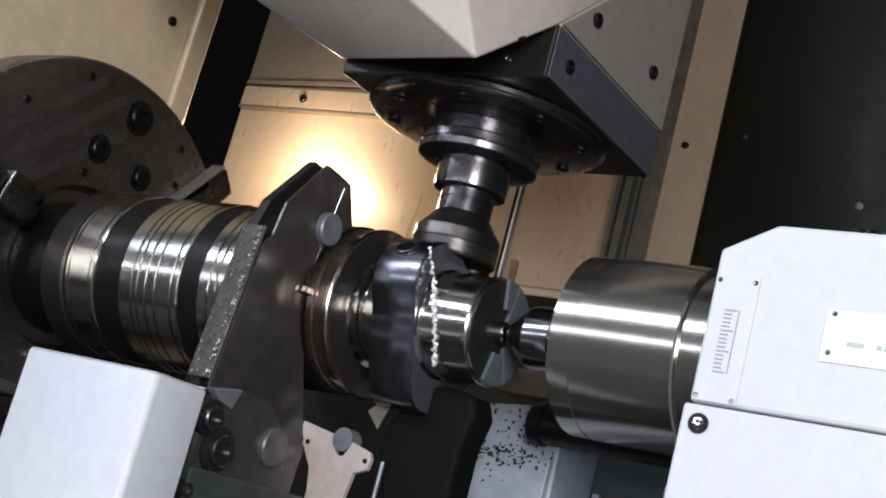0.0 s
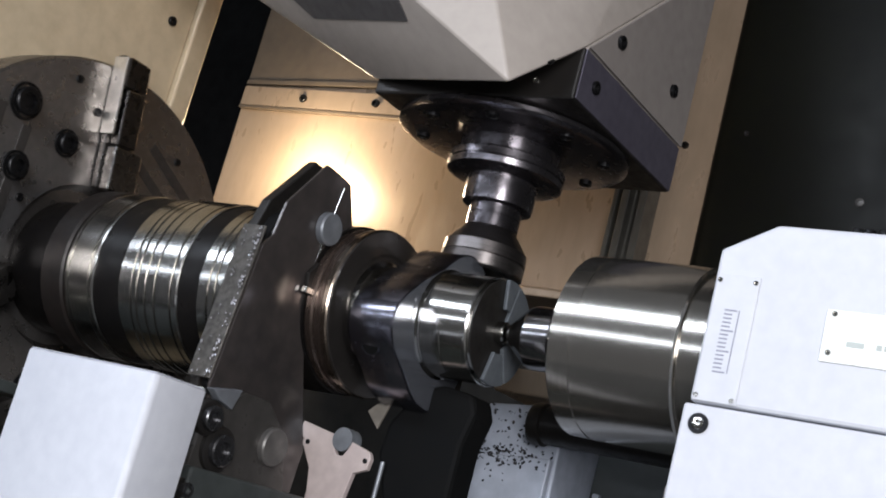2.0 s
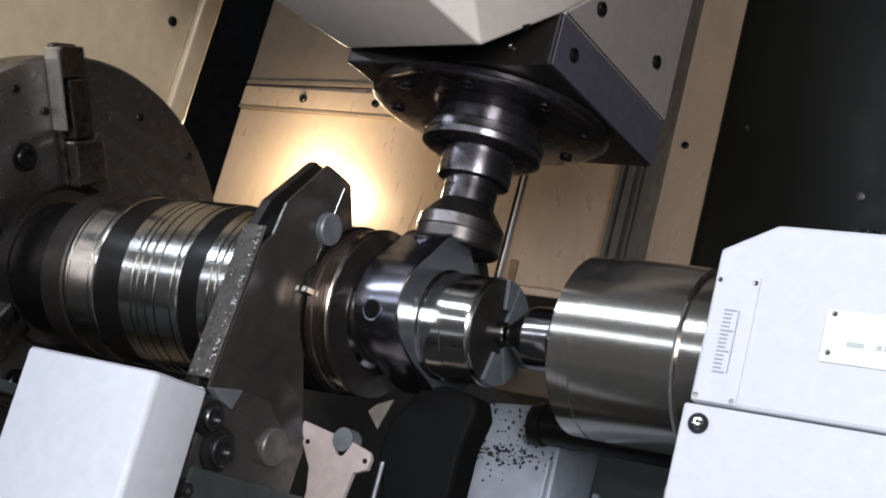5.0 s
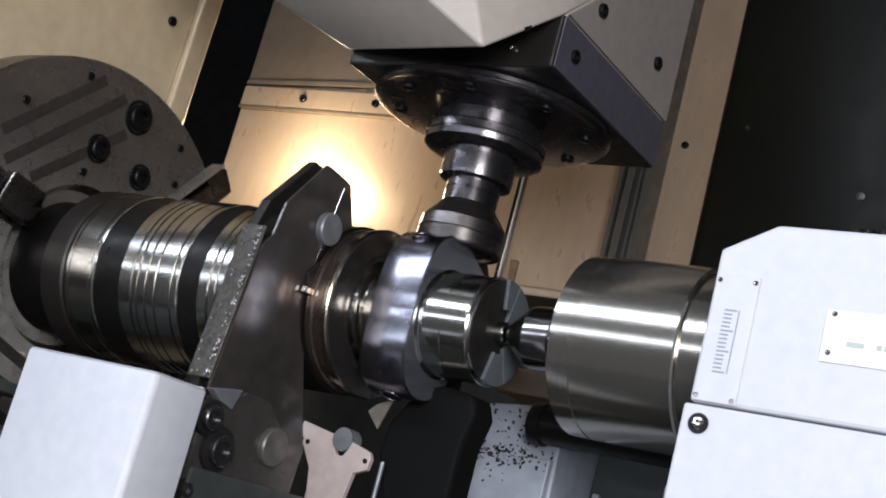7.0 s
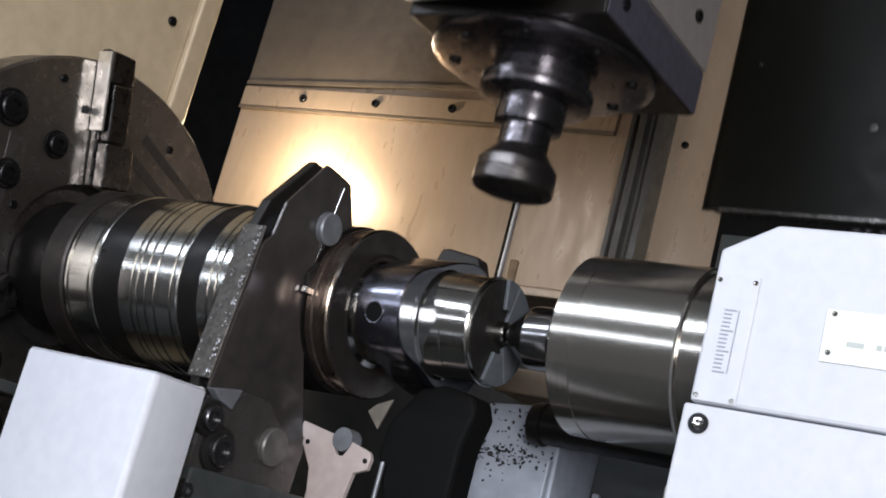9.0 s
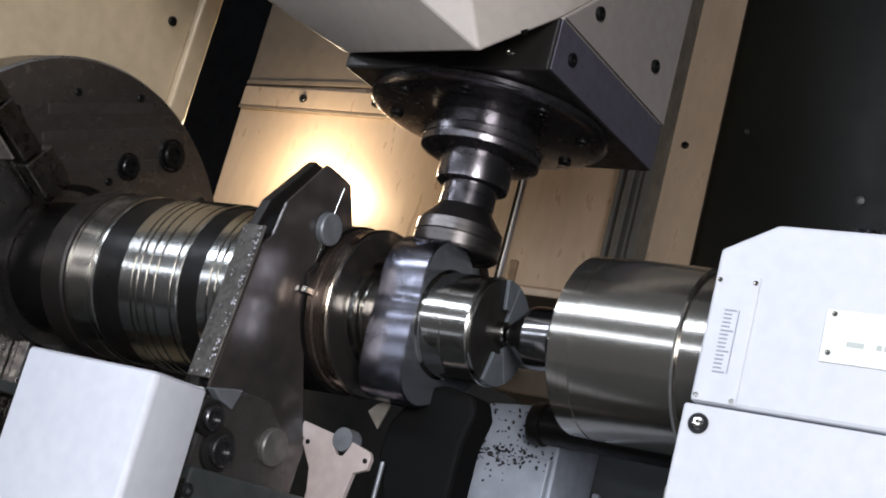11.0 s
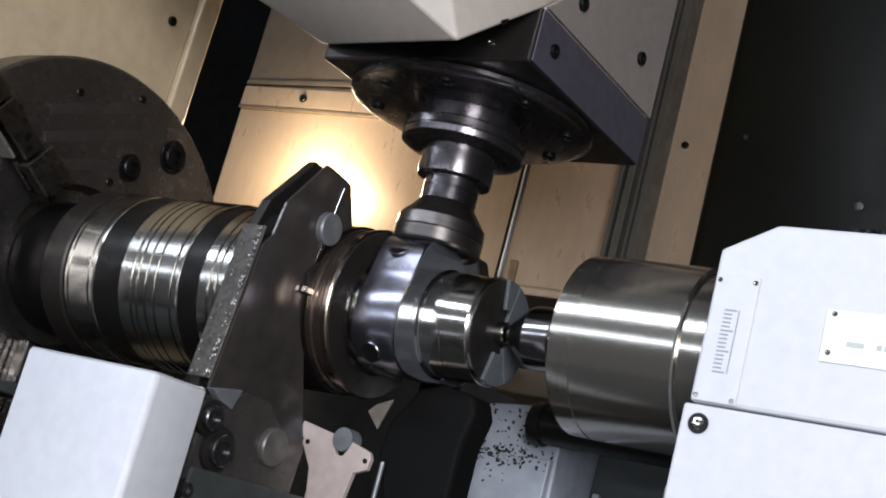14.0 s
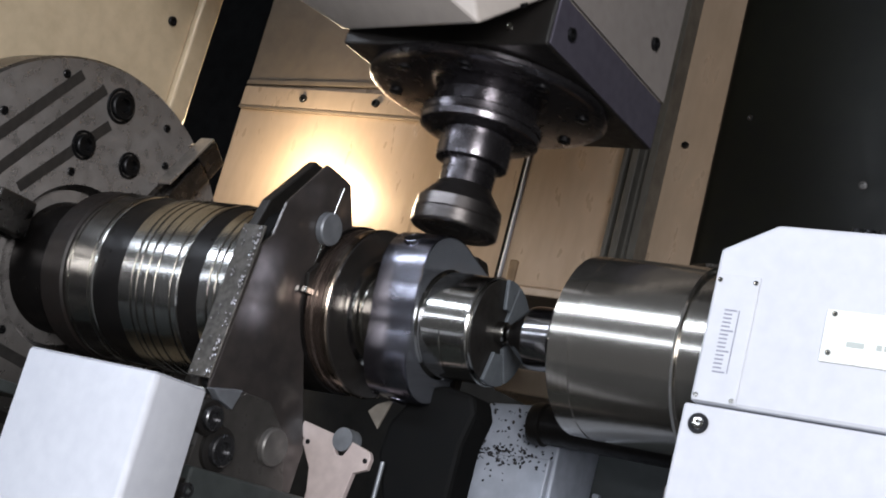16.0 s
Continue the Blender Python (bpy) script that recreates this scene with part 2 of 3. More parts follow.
# rear wall fittings
rail = thing("wall_strip", "beige screwed cover strip along the rear wall", "strip", pose(-0.755, 0, 1.763, 0, 1.6, 0) @ pose(0.755, 0, -1.769))
part("strip", box(-0.93, -0.02, WY - 0.012, WY - 0.001, 1.741, 1.786, 0.002), M_CREAM, rail)
# thin dark bar that paints the strip's shadow line
part("under_fold", box(-0.93, -0.02, WY - 0.0135, WY - 0.001, 1.7345, 1.7405, 0.001), M_CREAM3, rail, "painted shadow line under the strip")
for xx in (-0.755, -0.563, -0.376, -0.18):
    screw(rail, pose(xx, WY - 0.012, 1.763, 0, 0, -90), 0.0085, 0.006)
pan = thing("wall_sheet", "beige rear panel with a bright folded edge", "panel")
part("panel", box(-0.178, 0.023, WY - 0.006, WY - 0.001, 1.374, 2.5, 0.001), M_CREAM, pan)
part("edge_fold", box(-0.1868, -0.1826, WY - 0.008, WY - 0.001, 1.374, 2.5, 0.0006), M_WHITE, pan, "bright folded edge")
part("joint", box(-0.1935, -0.1872, WY - 0.008, WY - 0.001, 1.374, 2.5, 0.0006), M_HOLE, pan, "black joint")
column = thing("guide_column", "dark grey grooved vertical guide on the rear wall", "guide")
part("profile", prism([(0.025, 0.57), (0.025, 0.619), (0.087, 0.619), (0.087, 0.57), (0.073, 0.57), (0.068, 0.586), (0.058, 0.586), (0.056, 0.566), (0.043, 0.566), (0.041, 0.584), (0.035, 0.584), (0.033, 0.57)], "z", 1.374, 2.55, 0.0012, 1), M_PLASTER, column)
sidep = thing("sliding_cover", "glossy black sliding cover with a worn lower lip", "cover")
# rolled edge reaches left past the lip, in place of a soft shadow there
roll = [(0.168 + 0.045 * (1 - math.cos(radians(9 * k))), WY - 0.001 - 0.019 * math.sin(radians(9 * k))) for k in range(11)]
part("panel", prism(roll + [(2.15, WY - 0.02), (2.15, WY - 0.001)], "z", 1.463, 2.42, 0), M_GLOSSB, sidep, "", 30)
part("lip", box(0.205, 2.14, WY - 0.026, WY - 0.002, 1.4565, 1.4625, 0.001), M_EDGEG, sidep, "worn bright lower lip")
screw(sidep, pose(0.225, WY - 0.02, 1.7226, 0, 0, -90), 0.0045, 0.003, M_DKST)
# this lower screw is added to stand for a dull pale blotch
screw(sidep, pose(0.430, WY - 0.02, 1.6155, 0, 0, -90), 0.007, 0.002, M_KNUCK)
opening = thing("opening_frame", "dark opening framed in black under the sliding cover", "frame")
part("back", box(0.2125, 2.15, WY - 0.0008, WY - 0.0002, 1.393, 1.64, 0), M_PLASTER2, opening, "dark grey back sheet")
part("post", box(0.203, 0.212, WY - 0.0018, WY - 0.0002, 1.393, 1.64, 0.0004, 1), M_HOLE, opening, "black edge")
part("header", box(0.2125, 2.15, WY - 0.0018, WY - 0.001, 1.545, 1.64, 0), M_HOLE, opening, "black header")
screw(pan, pose(0.113, WY - 0.001, 1.699, 0, 0, -90), 0.006, 0.006, M_BOLT)
# the hood's shade on the upper wall is painted into this sheet
upper = thing("upper_wall_sheet", "upper sheet of the rear wall with the hood's shade in its colour", "panel")
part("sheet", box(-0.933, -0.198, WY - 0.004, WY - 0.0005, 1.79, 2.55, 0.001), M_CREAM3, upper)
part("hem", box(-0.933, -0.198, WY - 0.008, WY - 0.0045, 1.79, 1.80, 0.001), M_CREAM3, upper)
ledge = thing("wall_ledge", "beige folded ledge under the rear wall", "ledge")
part("fold", prism([(0.50, 1.372), (0.50, 1.386), (0.515, 1.392), (WY - 0.001, 1.392), (WY - 0.001, 1.372)], "x", -0.6, 0.5, 0.002), M_CREAM, ledge)
part("tab", box(-0.112, -0.096, 0.52, 0.525, 1.394, 1.436, 0.004), M_RUST, ledge, "rusty brown hanging tab")
lampb = thing("work_lamp", "small round machine work lamp on the rear wall", "lamp", pose(-0.672, WY - 0.001, 1.522))
part("bezel", turned([(-0.02, 0.024), (-0.024, 0.032), (0.0, 0.036), (0.0, 0.0)], "y", 32), M_STEEL, lampb, "", 30)
part("lens", turned([(-0.026, 0.0), (-0.022, 0.022), (-0.018, 0.023), (-0.018, 0)], "y", 32), M_GLASS, lampb, "glowing warm lens", 30)

# ---- chuck ----
chuck = thing("chuck", "dark ground steel three jaw chuck gripping the crankshaft", "chuck", pose(0, 0, AXZ))
FX = -0.553
body = part("body", turned([(-0.63, 0), (-0.63, 0.318), (-0.625, 0.324), (FX - 0.005, 0.324), (FX, 0.320), (FX, 0.13), (FX - 0.02, 0.12), (FX - 0.02, 0)], "x", 160), M_CHUCK, chuck, "", 30)
uv = body.data.uv_layers.new(name="grind")
for lp in body.data.loops:
    v = body.data.vertices[lp.vertex_index].co
    uv.data[lp.index].uv = (v.y * math.sin(radians(GRIND)) + v.z * math.cos(radians(GRIND)), v.y * math.cos(radians(GRIND)) - v.z * math.sin(radians(GRIND)))


def spot(a, r, x=FX):
    """A place on the chuck face: degrees from the top towards the rear, radius."""
    return (x, r * math.sin(radians(a)), r * math.cos(radians(a)))


def jaw(a):
    j = part("jaw", prism([(0.0, 0.130), (0.0, 0.340), (0.006, 0.344), (0.046, 0.338), (0.050, 0.292), (0.058, 0.290), (0.058, 0.130)], "x", FX + 0.001, FX + 0.014, 0.0025), M_JAW, chuck, "worn ground steel jaw", None, pose(0, 0, 0, -a))
    part("jaw_block", prism([(0.0, 0.291), (0.0, 0.336), (0.006, 0.340), (0.046, 0.334), (0.048, 0.291)], "x", FX + 0.0145, FX + 0.031, 0.003), M_JAW, j, "worn ground jaw block")
    part("jaw_step", prism([(0.008, 0.200), (0.008, 0.289), (0.046, 0.288), (0.046, 0.200)], "x", FX + 0.0145, FX + 0.033, 0.0025), M_JAW, j, "worn ground jaw step")
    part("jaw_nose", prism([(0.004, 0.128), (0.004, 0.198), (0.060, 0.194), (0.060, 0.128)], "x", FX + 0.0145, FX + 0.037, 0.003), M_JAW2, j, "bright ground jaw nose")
    # thin plate over the flank, its side light put into the colour
    part("jaw_edge", box(FX + 0.001, FX + 0.0305, -0.0045, -0.0005, 0.215, 0.338, 0.001), M_JEDGE, j, "ground flank with light painted in")
    screw(j, pose(FX + 0.014, 0.052, 0.262), 0.007, 0.004)


for k in range(3):
    a0 = 120 * k
    jaw(a0 + 33.4)
    for da, r, rr in ((0, 0.268, 0.0235), (-14.4, 0.191, 0.019), (15, 0.193, 0.018)):
        x, y, z = spot(a0 + da, r)
        ring = part("counterbore", tube([(0.0005, rr * 1.22), (0.003, rr * 1.18), (0.003, rr * 1.02), (0.0005, rr)], "x", 28), M_BOLT, chuck, "", 40, pose(x, y, z))
        screw(chuck, pose(x + 0.001, y, z, 20 + a0), rr * 0.92, 0.009)
    for da, r in ((-23, 0.297), (21, 0.29), (-48, 0.27), (30, 0.245), (-22, 0.15)):
        x, y, z = spot(a0 + da, r)
        screw(chuck, pose(x + 0.0005, y, z), 0.0065, 0.003)
    for (y0, z0), (y1, z1) in (((0.213, 0.125), (0.290, -0.068)), ((0.170, 0.121), (0.262, -0.108)), ((0.143, 0.077), (0.206, -0.108))):
        n = Vector((y1 - y0, z1 - z0))
        m = pose(0, 0, 0, -120 * k) @ pose(FX, (y0 + y1) / 2, (z0 + z1) / 2, math.degrees(math.atan2(-n.x, n.y)))
        part("groove", box(0, 0.0007, -0.0085, 0.0085, -n.length / 2, n.length / 2, 0.0003, 1), M_STRIPE, chuck, "dull shallow groove", None, m)

# ---- crankshaft ----
crank = thing("crankshaft", "half machined steel crankshaft held between chuck and tailstock", "crankshaft", pose(0, 0, AXZ))
R = 0.1236
part("blank", turned([(-0.57, 0), (-0.57, R - .022), (-0.475, R - .022), (-0.474, R - .006), (-0.425, R - .006), (-0.424, R - .003), (-.12, R - .003), (-.1, R - .012), (0.0, R - .014), (0.0, 0)], "x", 120), M_FORGE, crank, "dark forged blank", 30)


part("collar", tube([(-0.473, R - 0.03), (-0.473, R - 0.001), (-0.470, R + 0.001), (-0.430, R + 0.001), (-0.427, R - 0.002), (-0.427, R - 0.03)], "x", 120), M_COLL, crank, "brown black collar", 30)


def band(a, b, lines):
    prof = [(a, R - 0.012), (a, R - 0.0015), (a + 0.002, R)]
    for c in lines:
        prof += [(c - 0.0022, R), (c - 0.0014, R - 0.003), (c + 0.0014, R - 0.003), (c + 0.0022, R)]
    prof += [(b - 0.002, R), (b, R - 0.0015), (b, R - 0.012)]
    part("turned_band", tube(prof, "x", 120), M_BAND, crank, "bright turned band", 25)


band(-0.4225, -0.364, (-0.414, -0.373))
band(-0.3135, -0.2025, (-0.288, -0.277, -0.261, -0.244, -0.2145))
band(-0.1675, -0.105, (-0.148, -0.136, -0.119))
part("flange", turned([(-0.002, 0), (-0.002, 0.104), (0.002, 0.107), (0.010, 0.107), (0.012, 0.1045), (0.015, 0.1045), (0.017, 0.107), (0.0265, 0.107), (0.0265, 0)], "x", 120), M_BROWN, crank, "brownish turned flange", 25)
part("flange_rim", turned([(0.0268, 0), (0.0268, 0.1065), (0.0285, 0.109), (0.0345, 0.109), (0.0365, 0.1075), (0.0365, 0)], "x", 120), M_RIM, crank, "bright turned flange rim", 25)
part("flange_face", turned([(0.0367, 0), (0.0367, 0.1072), (0.0385, 0.1062), (0.0395, 0.078), (0.0375, 0.074), (0.0375, 0)], "x", 120), M_FACE, crank, "dull brown forged cheek", 20)
part("pin", turned([(0.037, 0), (0.037, 0.070), (0.041, 0.063), (0.050, 0.063), (0.051, 0.060), (0.056, 0.060), (0.057, 0.063), (0.071, 0.063), (0.076, 0.070), (0.076, 0)], "x", 72), M_STEEL, crank, "bright turned pin", 30)


def lobe():
    """The milled counterweight: three uneven lobes round the journal."""
    keys = ((0, .081), (12, .075), (28, .0745), (45, .080), (58, .087), (72, .100), (84, .109), (96, .111), (108, .109), (122, .105), (136, .1), (150, .103), (163, .112), (176, .115), (186, .112), (195, .100), (208, .085), (222, .077), (238, .0705), (255, .0705), (268, .079), (282, .092), (296, .101), (310, .1055), (324, .105), (336, .098), (347, .0905), (360, .081))
    line = np.interp(np.arange(-5, 365) % 360, [a for a, r in keys], [r for a, r in keys])
    soft = np.convolve(line, np.ones(11) / 11, "valid")
    return [(float(soft[k]) * math.sin(radians(k)), float(soft[k]) * math.cos(radians(k))) for k in range(0, 360, 2)]


WX0, WX1 = 0.0755, 0.138
web = part("web", prism(lobe(), "x", WX0, WX1, 0.0012, 2), M_MILLED, crank, "milled counterweight", 25)
part("web_face", prism([(y * 0.975, z * 0.975) for y, z in lobe()], "x", WX1 + 0.0002, WX1 + 0.001, 0.0003, 1), M_CHEEK, web, "dull blue grey cheek", 25)
# drilled balance pockets in the rim, each with a bright chamfer
for a, r in ((86, .1095), (307, .1050), (160, .1090)):
    m = Matrix.Translation((0.104, r * math.sin(radians(a)), r * math.cos(radians(a)))) @ Vector((0, math.sin(radians(a)), math.cos(radians(a)))).to_track_quat("X", "Z").to_matrix().to_4x4()
    pocket = part("pocket", tube([(-0.006, 0.0118), (-0.006, 0.0134), (0.0003, 0.0134), (0.0010, 0.0128), (0.0009, 0.0114), (-0.002, 0.0106)], "x", 32), M_MILLED, web, "bright chamfered pocket", 30, m)
    part("bore", turned([(-0.004, 0), (-0.004, 0.0112), (0.0006, 0.0112), (0.0006, 0)], "x", 28), M_HOLE, pocket, "black bore", 30)
part("journal", turned([(0.136, 0), (0.136, 0.0685), (0.139, 0.0685), (0.141, 0.066), (0.142, 0.066), (0.143, 0.0645), (0.147, 0.0645), (0.148, 0.066), (0.172, 0.066), (0.173, 0.0655), (0.2085, 0.0655), (0.213, 0.0615), (0.213, 0)], "x", 96), M_STEEL, crank, "bright turned journal", 25)
part("journal_lip", tube([(0.2045, 0.064), (0.2045, 0.0664), (0.2085, 0.0668), (0.2105, 0.0655), (0.2105, 0.064)], "x", 96), M_BAND, crank, "bright chamfered lip", 20)

# ---- tailstock ----
tail = thing("tailstock", "white enamelled tailstock with a ground steel quill", "tailstock")
part("quill", tube([(0.336, 0.03), (0.336, 0.1), (0.339, 0.1038), (0.3645, 0.1045), (0.365, 0.1037), (0.3665, 0.1037), (0.367, 0.1045), (0.4825, 0.1045), (0.4845, 0.1025), (0.4845, 0.03)], "x", 120), M_QUILL, tail, "ground steel quill", 25, pose(0, 0, AXZ))
part("quill_collar", turned([(0.485, 0), (0.485, 0.0985), (0.60, 0.0985), (0.60, 0)], "x", 96), M_QUILL, tail, "bright quill collar", 25, pose(0, 0, AXZ))
part("centre", turned([(0.228, 0), (0.232, 0.012), (0.262, 0.036), (0.268, 0.038), (0.30, 0.038), (0.301, 0.029), (0.345, 0.029), (0.345, 0)], "x", 64), M_CENTRE, tail, "revolving steel centre", 25, pose(0, 0, AXZ))
drv = part("face_driver", turned([(0.2135, 0), (0.2135, 0.0635), (0.2155, 0.0635), (0.2155, 0)], "x", 64), M_BLACK, tail, "dark face driver", 30, pose(0, 0, AXZ))

part("centre_tip", turned([(0.2157, 0), (0.2157, 0.014), (0.2255, 0.014), (0.2275, 0.012), (0.2275, 0)], "x", 40), M_STEEL, tail, "bright centre tip", 30, pose(0, 0, AXZ))


def sector(a0, a1, r0, r1):
    outer = [(r1 * math.sin(radians(a)), r1 * math.cos(radians(a))) for a in np.linspace(a0, a1, 18)]
    inner = [(r0 * math.sin(radians(a)), r0 * math.cos(radians(a))) for a in np.linspace(a1, a0, 8)]
    return outer + inner


for a0, a1, r0 in ((-12, 12, 0.028), (14, 92, 0.012), (104, 150, 0.020), (153, 196, 0.026)):
    part("driver_pad", prism(sector(a0, a1, r0, 0.0645), "x", 0.2157, 0.221, 0.0012), M_ENDD, drv, "dull grey driver pad")
TY = -0.15
hous = part("housing", prism([(0.53, 1.1315), (0.53, 1.286), (0.583, 1.3155), (1.25, 1.3155), (1.25, 1.1315)], "y", TY, 0.14, 0.004), M_WHITE, tail, "white upper housing")
part("lower_housing", prism([(0.524, 0.31), (0.526, 1.1295), (1.25, 1.1295), (1.25, 0.31)], "y", TY - 0.001, 0.14, 0.003), M_WHITE, tail, "white lower housing")
lab = part("scale_plate", box(0.533, 0.577, TY - 0.0016, TY - 0.0002, 1.133, 1.260, 0.0005, 1), M_WHITE, tail)
for xx, zz in ((0.537, 1.254), (0.573, 1.254), (0.5365, 1.138), (0.5725, 1.137)):
    screw(tail, pose(xx, TY - 0.0016, zz, 0, 0, -90), 0.0024, 0.0016, M_STEEL)
for k in range(16):
    z = 1.162 + k * 0.0041
    part("scale_mark", box(0.5475, 0.5475 + (0.0085 if k % 5 else 0.0125), TY - 0.0021, TY - 0.0017, z, z + 0.0016, 0), M_INK, lab)
part("scale_line", box(0.5618, 0.5628, TY - 0.0021, TY - 0.0017, 1.162, 1.225, 0), M_INK, lab)
rat = part("rating_plate", box(0.645, 0.82, TY - 0.0018, TY - 0.0002, 1.187, 1.237, 0.0006, 1), M_PLATE, tail, "pale rating plate with faded print")
for k, (a, b) in enumerate(((0.668, 0.684), (0.695, 0.700), (0.702, 0.708), (0.712, 0.75))):
    part("print_bar", box(a, b, TY - 0.0023, TY - 0.0019, 1.2035, 1.2085, 0), M_FADE, rat)
for xx, zz in ((0.653, 1.233), (0.653, 1.196)):
    screw(tail, pose(xx, TY - 0.0018, zz, 0, 0, -90), 0.0026, 0.0018, M_STEEL)
for xx in (0.655, 0.666, 0.68, 0.70):
    screw(tail, pose(xx, TY + 0.012, 1.315, 0, -90, 0), 0.006, 0.006)
part("bolt_cup", tube([(-0.003, 0.0100), (-0.004, 0.0092), (-0.004, 0.0062), (-0.001, 0.0055), (-0.001, 0.0100)], "y", 32), M_BOLT, tail, "black bolt ring", 40, pose(0.545, TY, 1.111))
part("bolt_head", turned([(-0.0015, 0.0), (-0.0035, 0.0035), (-0.003, 0.0053), (0.0, 0.0053), (0.0, 0)], "y", 24), M_STEEL, tail, "bright bolt head", 40, pose(0.545, TY - 0.001, 1.111))

# ---- steady rest ----
steady = thing("steady_rest", "black steel steady rest round the crankshaft", "steady rest")
ARM = [(-0.193, 1.277), (-0.204, 1.241), (-0.222, 1.048), (-0.20, 0.97), (-0.19, 0.31), (-0.03, 0.31), (-0.03, 0.93), (-0.025, 1.009), (-0.075, 1.12), (-0.109, 1.197), (-0.103, 1.23), (-0.053, 1.298), (-0.078, 1.345), (-0.102, 1.349), (-0.132, 1.351)]
part("front_plate", prism([(-0.1845, 1.282), (-0.1915, 1.238), (-0.204, 1.222)] + ARM[2:], "x", -0.0075, -0.003, 0.0012), M_POLB, steady)
part("rear_plate", prism([(y + 0.004, z + 0.004) for y, z in ARM], "x", -0.040, -0.026, 0.002), M_BLACK, steady)
part("spacer", prism([(-0.186, 1.26), (-0.196, 1.235), (-0.212, 1.05), (-0.19, 0.98), (-0.18, 0.31), (-0.02, 0.31), (-0.09, 1.16), (-0.12, 1.2), (-0.12, 1.32)], "x", -0.0255, -0.008, 0.001), M_DARK, steady)
strip = part("chip_strip", box(-0.0175, 0.0175, -0.0016, 0.0016, -0.095, 0.096, 0.0008, 1), M_GLIT, steady, "grey strip crusted with bright chips", None,
             pose(-0.0215, -0.2148, 1.148, -5.3))
rng = random.Random(4)
bm = bmesh.new()
for k in range(110):
    u, v = rng.uniform(-0.015, 0.015), rng.uniform(-0.094, 0.094)
    if rng.random() < 0.75:
        u = 0.0135 + rng.uniform(-0.003, 0.003)
    s = rng.uniform(0.0006, 0.0018)
    bmesh.ops.create_icosphere(bm, subdivisions=1, radius=s, matrix=Matrix.Translation((u, -0.002, v)) @ Matrix.Diagonal((1, 0.6, rng.uniform(0.7, 1.6), 1)))
chips = part("swarf", bm, M_CHIP, steady, "bright steel chips", None, Matrix.Translation((-0.0215, -0.2166, 1.148)) @ Euler((radians(-5.3), 0, 0)).to_matrix().to_4x4())
chips["kind"] = "stuff"
part("strip_foot", box(-0.040, -0.002, -0.232, -0.210, 1.036, 1.042, 0.001), M_STEEL, steady, "bright strip foot")
part("edge_line", box(0.0, 0.003, -0.0014, 0.0014, -0.066, 0.064, 0.0008), M_STEEL, steady, "bright worn edge", None, pose(-0.003, -0.1005, 1.272, -7.9))
part("pivot_pin", turned([(-0.002, 0), (-0.002, 0.021), (0.006, 0.021), (0.008, 0.019), (0.008, 0)], "x", 36), M_PINS, steady, "grey pivot pin", 30, pose(0, -0.103, 1.277))
part("roller_arm", prism([(-0.111, 1.19), (-0.118, 1.215), (-0.105, 1.232), (-0.085, 1.235), (-0.06, 1.27), (-0.04, 1.26), (-0.06, 1.21), (-0.095, 1.185)], "x", -0.0025, 0.004, 0.0015), M_BLACK, steady)
part("roller_tip", box(-0.002, 0.006, -0.118, -0.100, 1.190, 1.199, 0.0015), M_STEEL, steady, "bright roller tip")
knuckle = thing("clamp_bracket", "dark steel clamp bracket with socket bolts beside the steady", "bracket")
part("plate", prism([(-0.222, 1.028), (-0.226, 0.94), (-0.22, 0.85), (-0.02, 0.85), (-0.05, 0.955), (-0.075, 1.02), (-0.12, 1.052), (-0.165, 1.052), (-0.19, 1.036)], "x", -0.0025, 0.003, 0.0015), M_KNUCK, knuckle)
part("wedge", prism([(-0.230, 1.0425), (-0.1814, 1.0521), (-0.1906, 1.0271), (-0.2151, 1.0326)], "x", 0.0, 0.012, 0.001), M_PINS, knuckle, "grey ground wedge")
for yy, zz, rr in ((-0.188, 0.980, 0.022), (-0.217, 1.011, 0.017), (-0.226, 0.928, 0.010)):
    part("boss", turned([(0.0, 0), (0.0, rr * 1.25), (0.006, rr * 1.2), (0.007, rr * 1.1), (0.007, 0)], "x", 36), M_BLACK, knuckle, "", 30, pose(0.002, yy, zz))
    screw(knuckle, pose(0.0085, yy, zz), rr * 0.85, 0.008, M_DKST)
part("pin", turned([(0, 0), (0, 0.0235), (0.008, 0.0235), (0.010, 0.0215), (0.010, 0)], "x", 36), M_DKP, knuckle, "dark pivot pin", 30, pose(0.002, -0.096, 1.002))
part("skirt", box(-0.002, 0.013, -0.228, 0.02, 0.31, 0.955, 0.003), M_PLASTER2, knuckle, "grey skirt plate")
NEAR = Matrix.Translation(EYE) @ Matrix.Scale(0.86, 4) @ Matrix.Translation(-EYE)
cover = thing("steady_cover", "white enamelled cover box over the steady rest base", "cover")
part("shell", shift(prism([(-0.319, -0.22)] + arc(-0.097, -0.213, 0.007, -90, 0, 8) + [(-0.090, -0.130), (-0.319, -0.130)], "z", 0.2, 1.048, 0.003, 2), NEAR), M_WHITE, cover, "", 30)
part("lid_seam", shift(box(-0.317, -0.092, -0.2185, -0.132, 1.0482, 1.0495, 0.0005, 1), NEAR), M_WHITE, cover)
base = thing("headstock_ledge", "grey sheet ledge with swarf under the chuck", "ledge")
part("sheet", box(-0.60, -0.33, -0.26, -0.10, 0.985, 1.0, 0.002), M_PLASTER2, base)
part("front", box(-0.60, -0.33, -0.262, -0.245, 0.31, 0.984, 0.002), M_PLASTER2, base)

# ---- parts behind and below the crankshaft ----
rr_ = thing("rear_roller_head", "black roller head of the steady behind the crankshaft", "roller head")
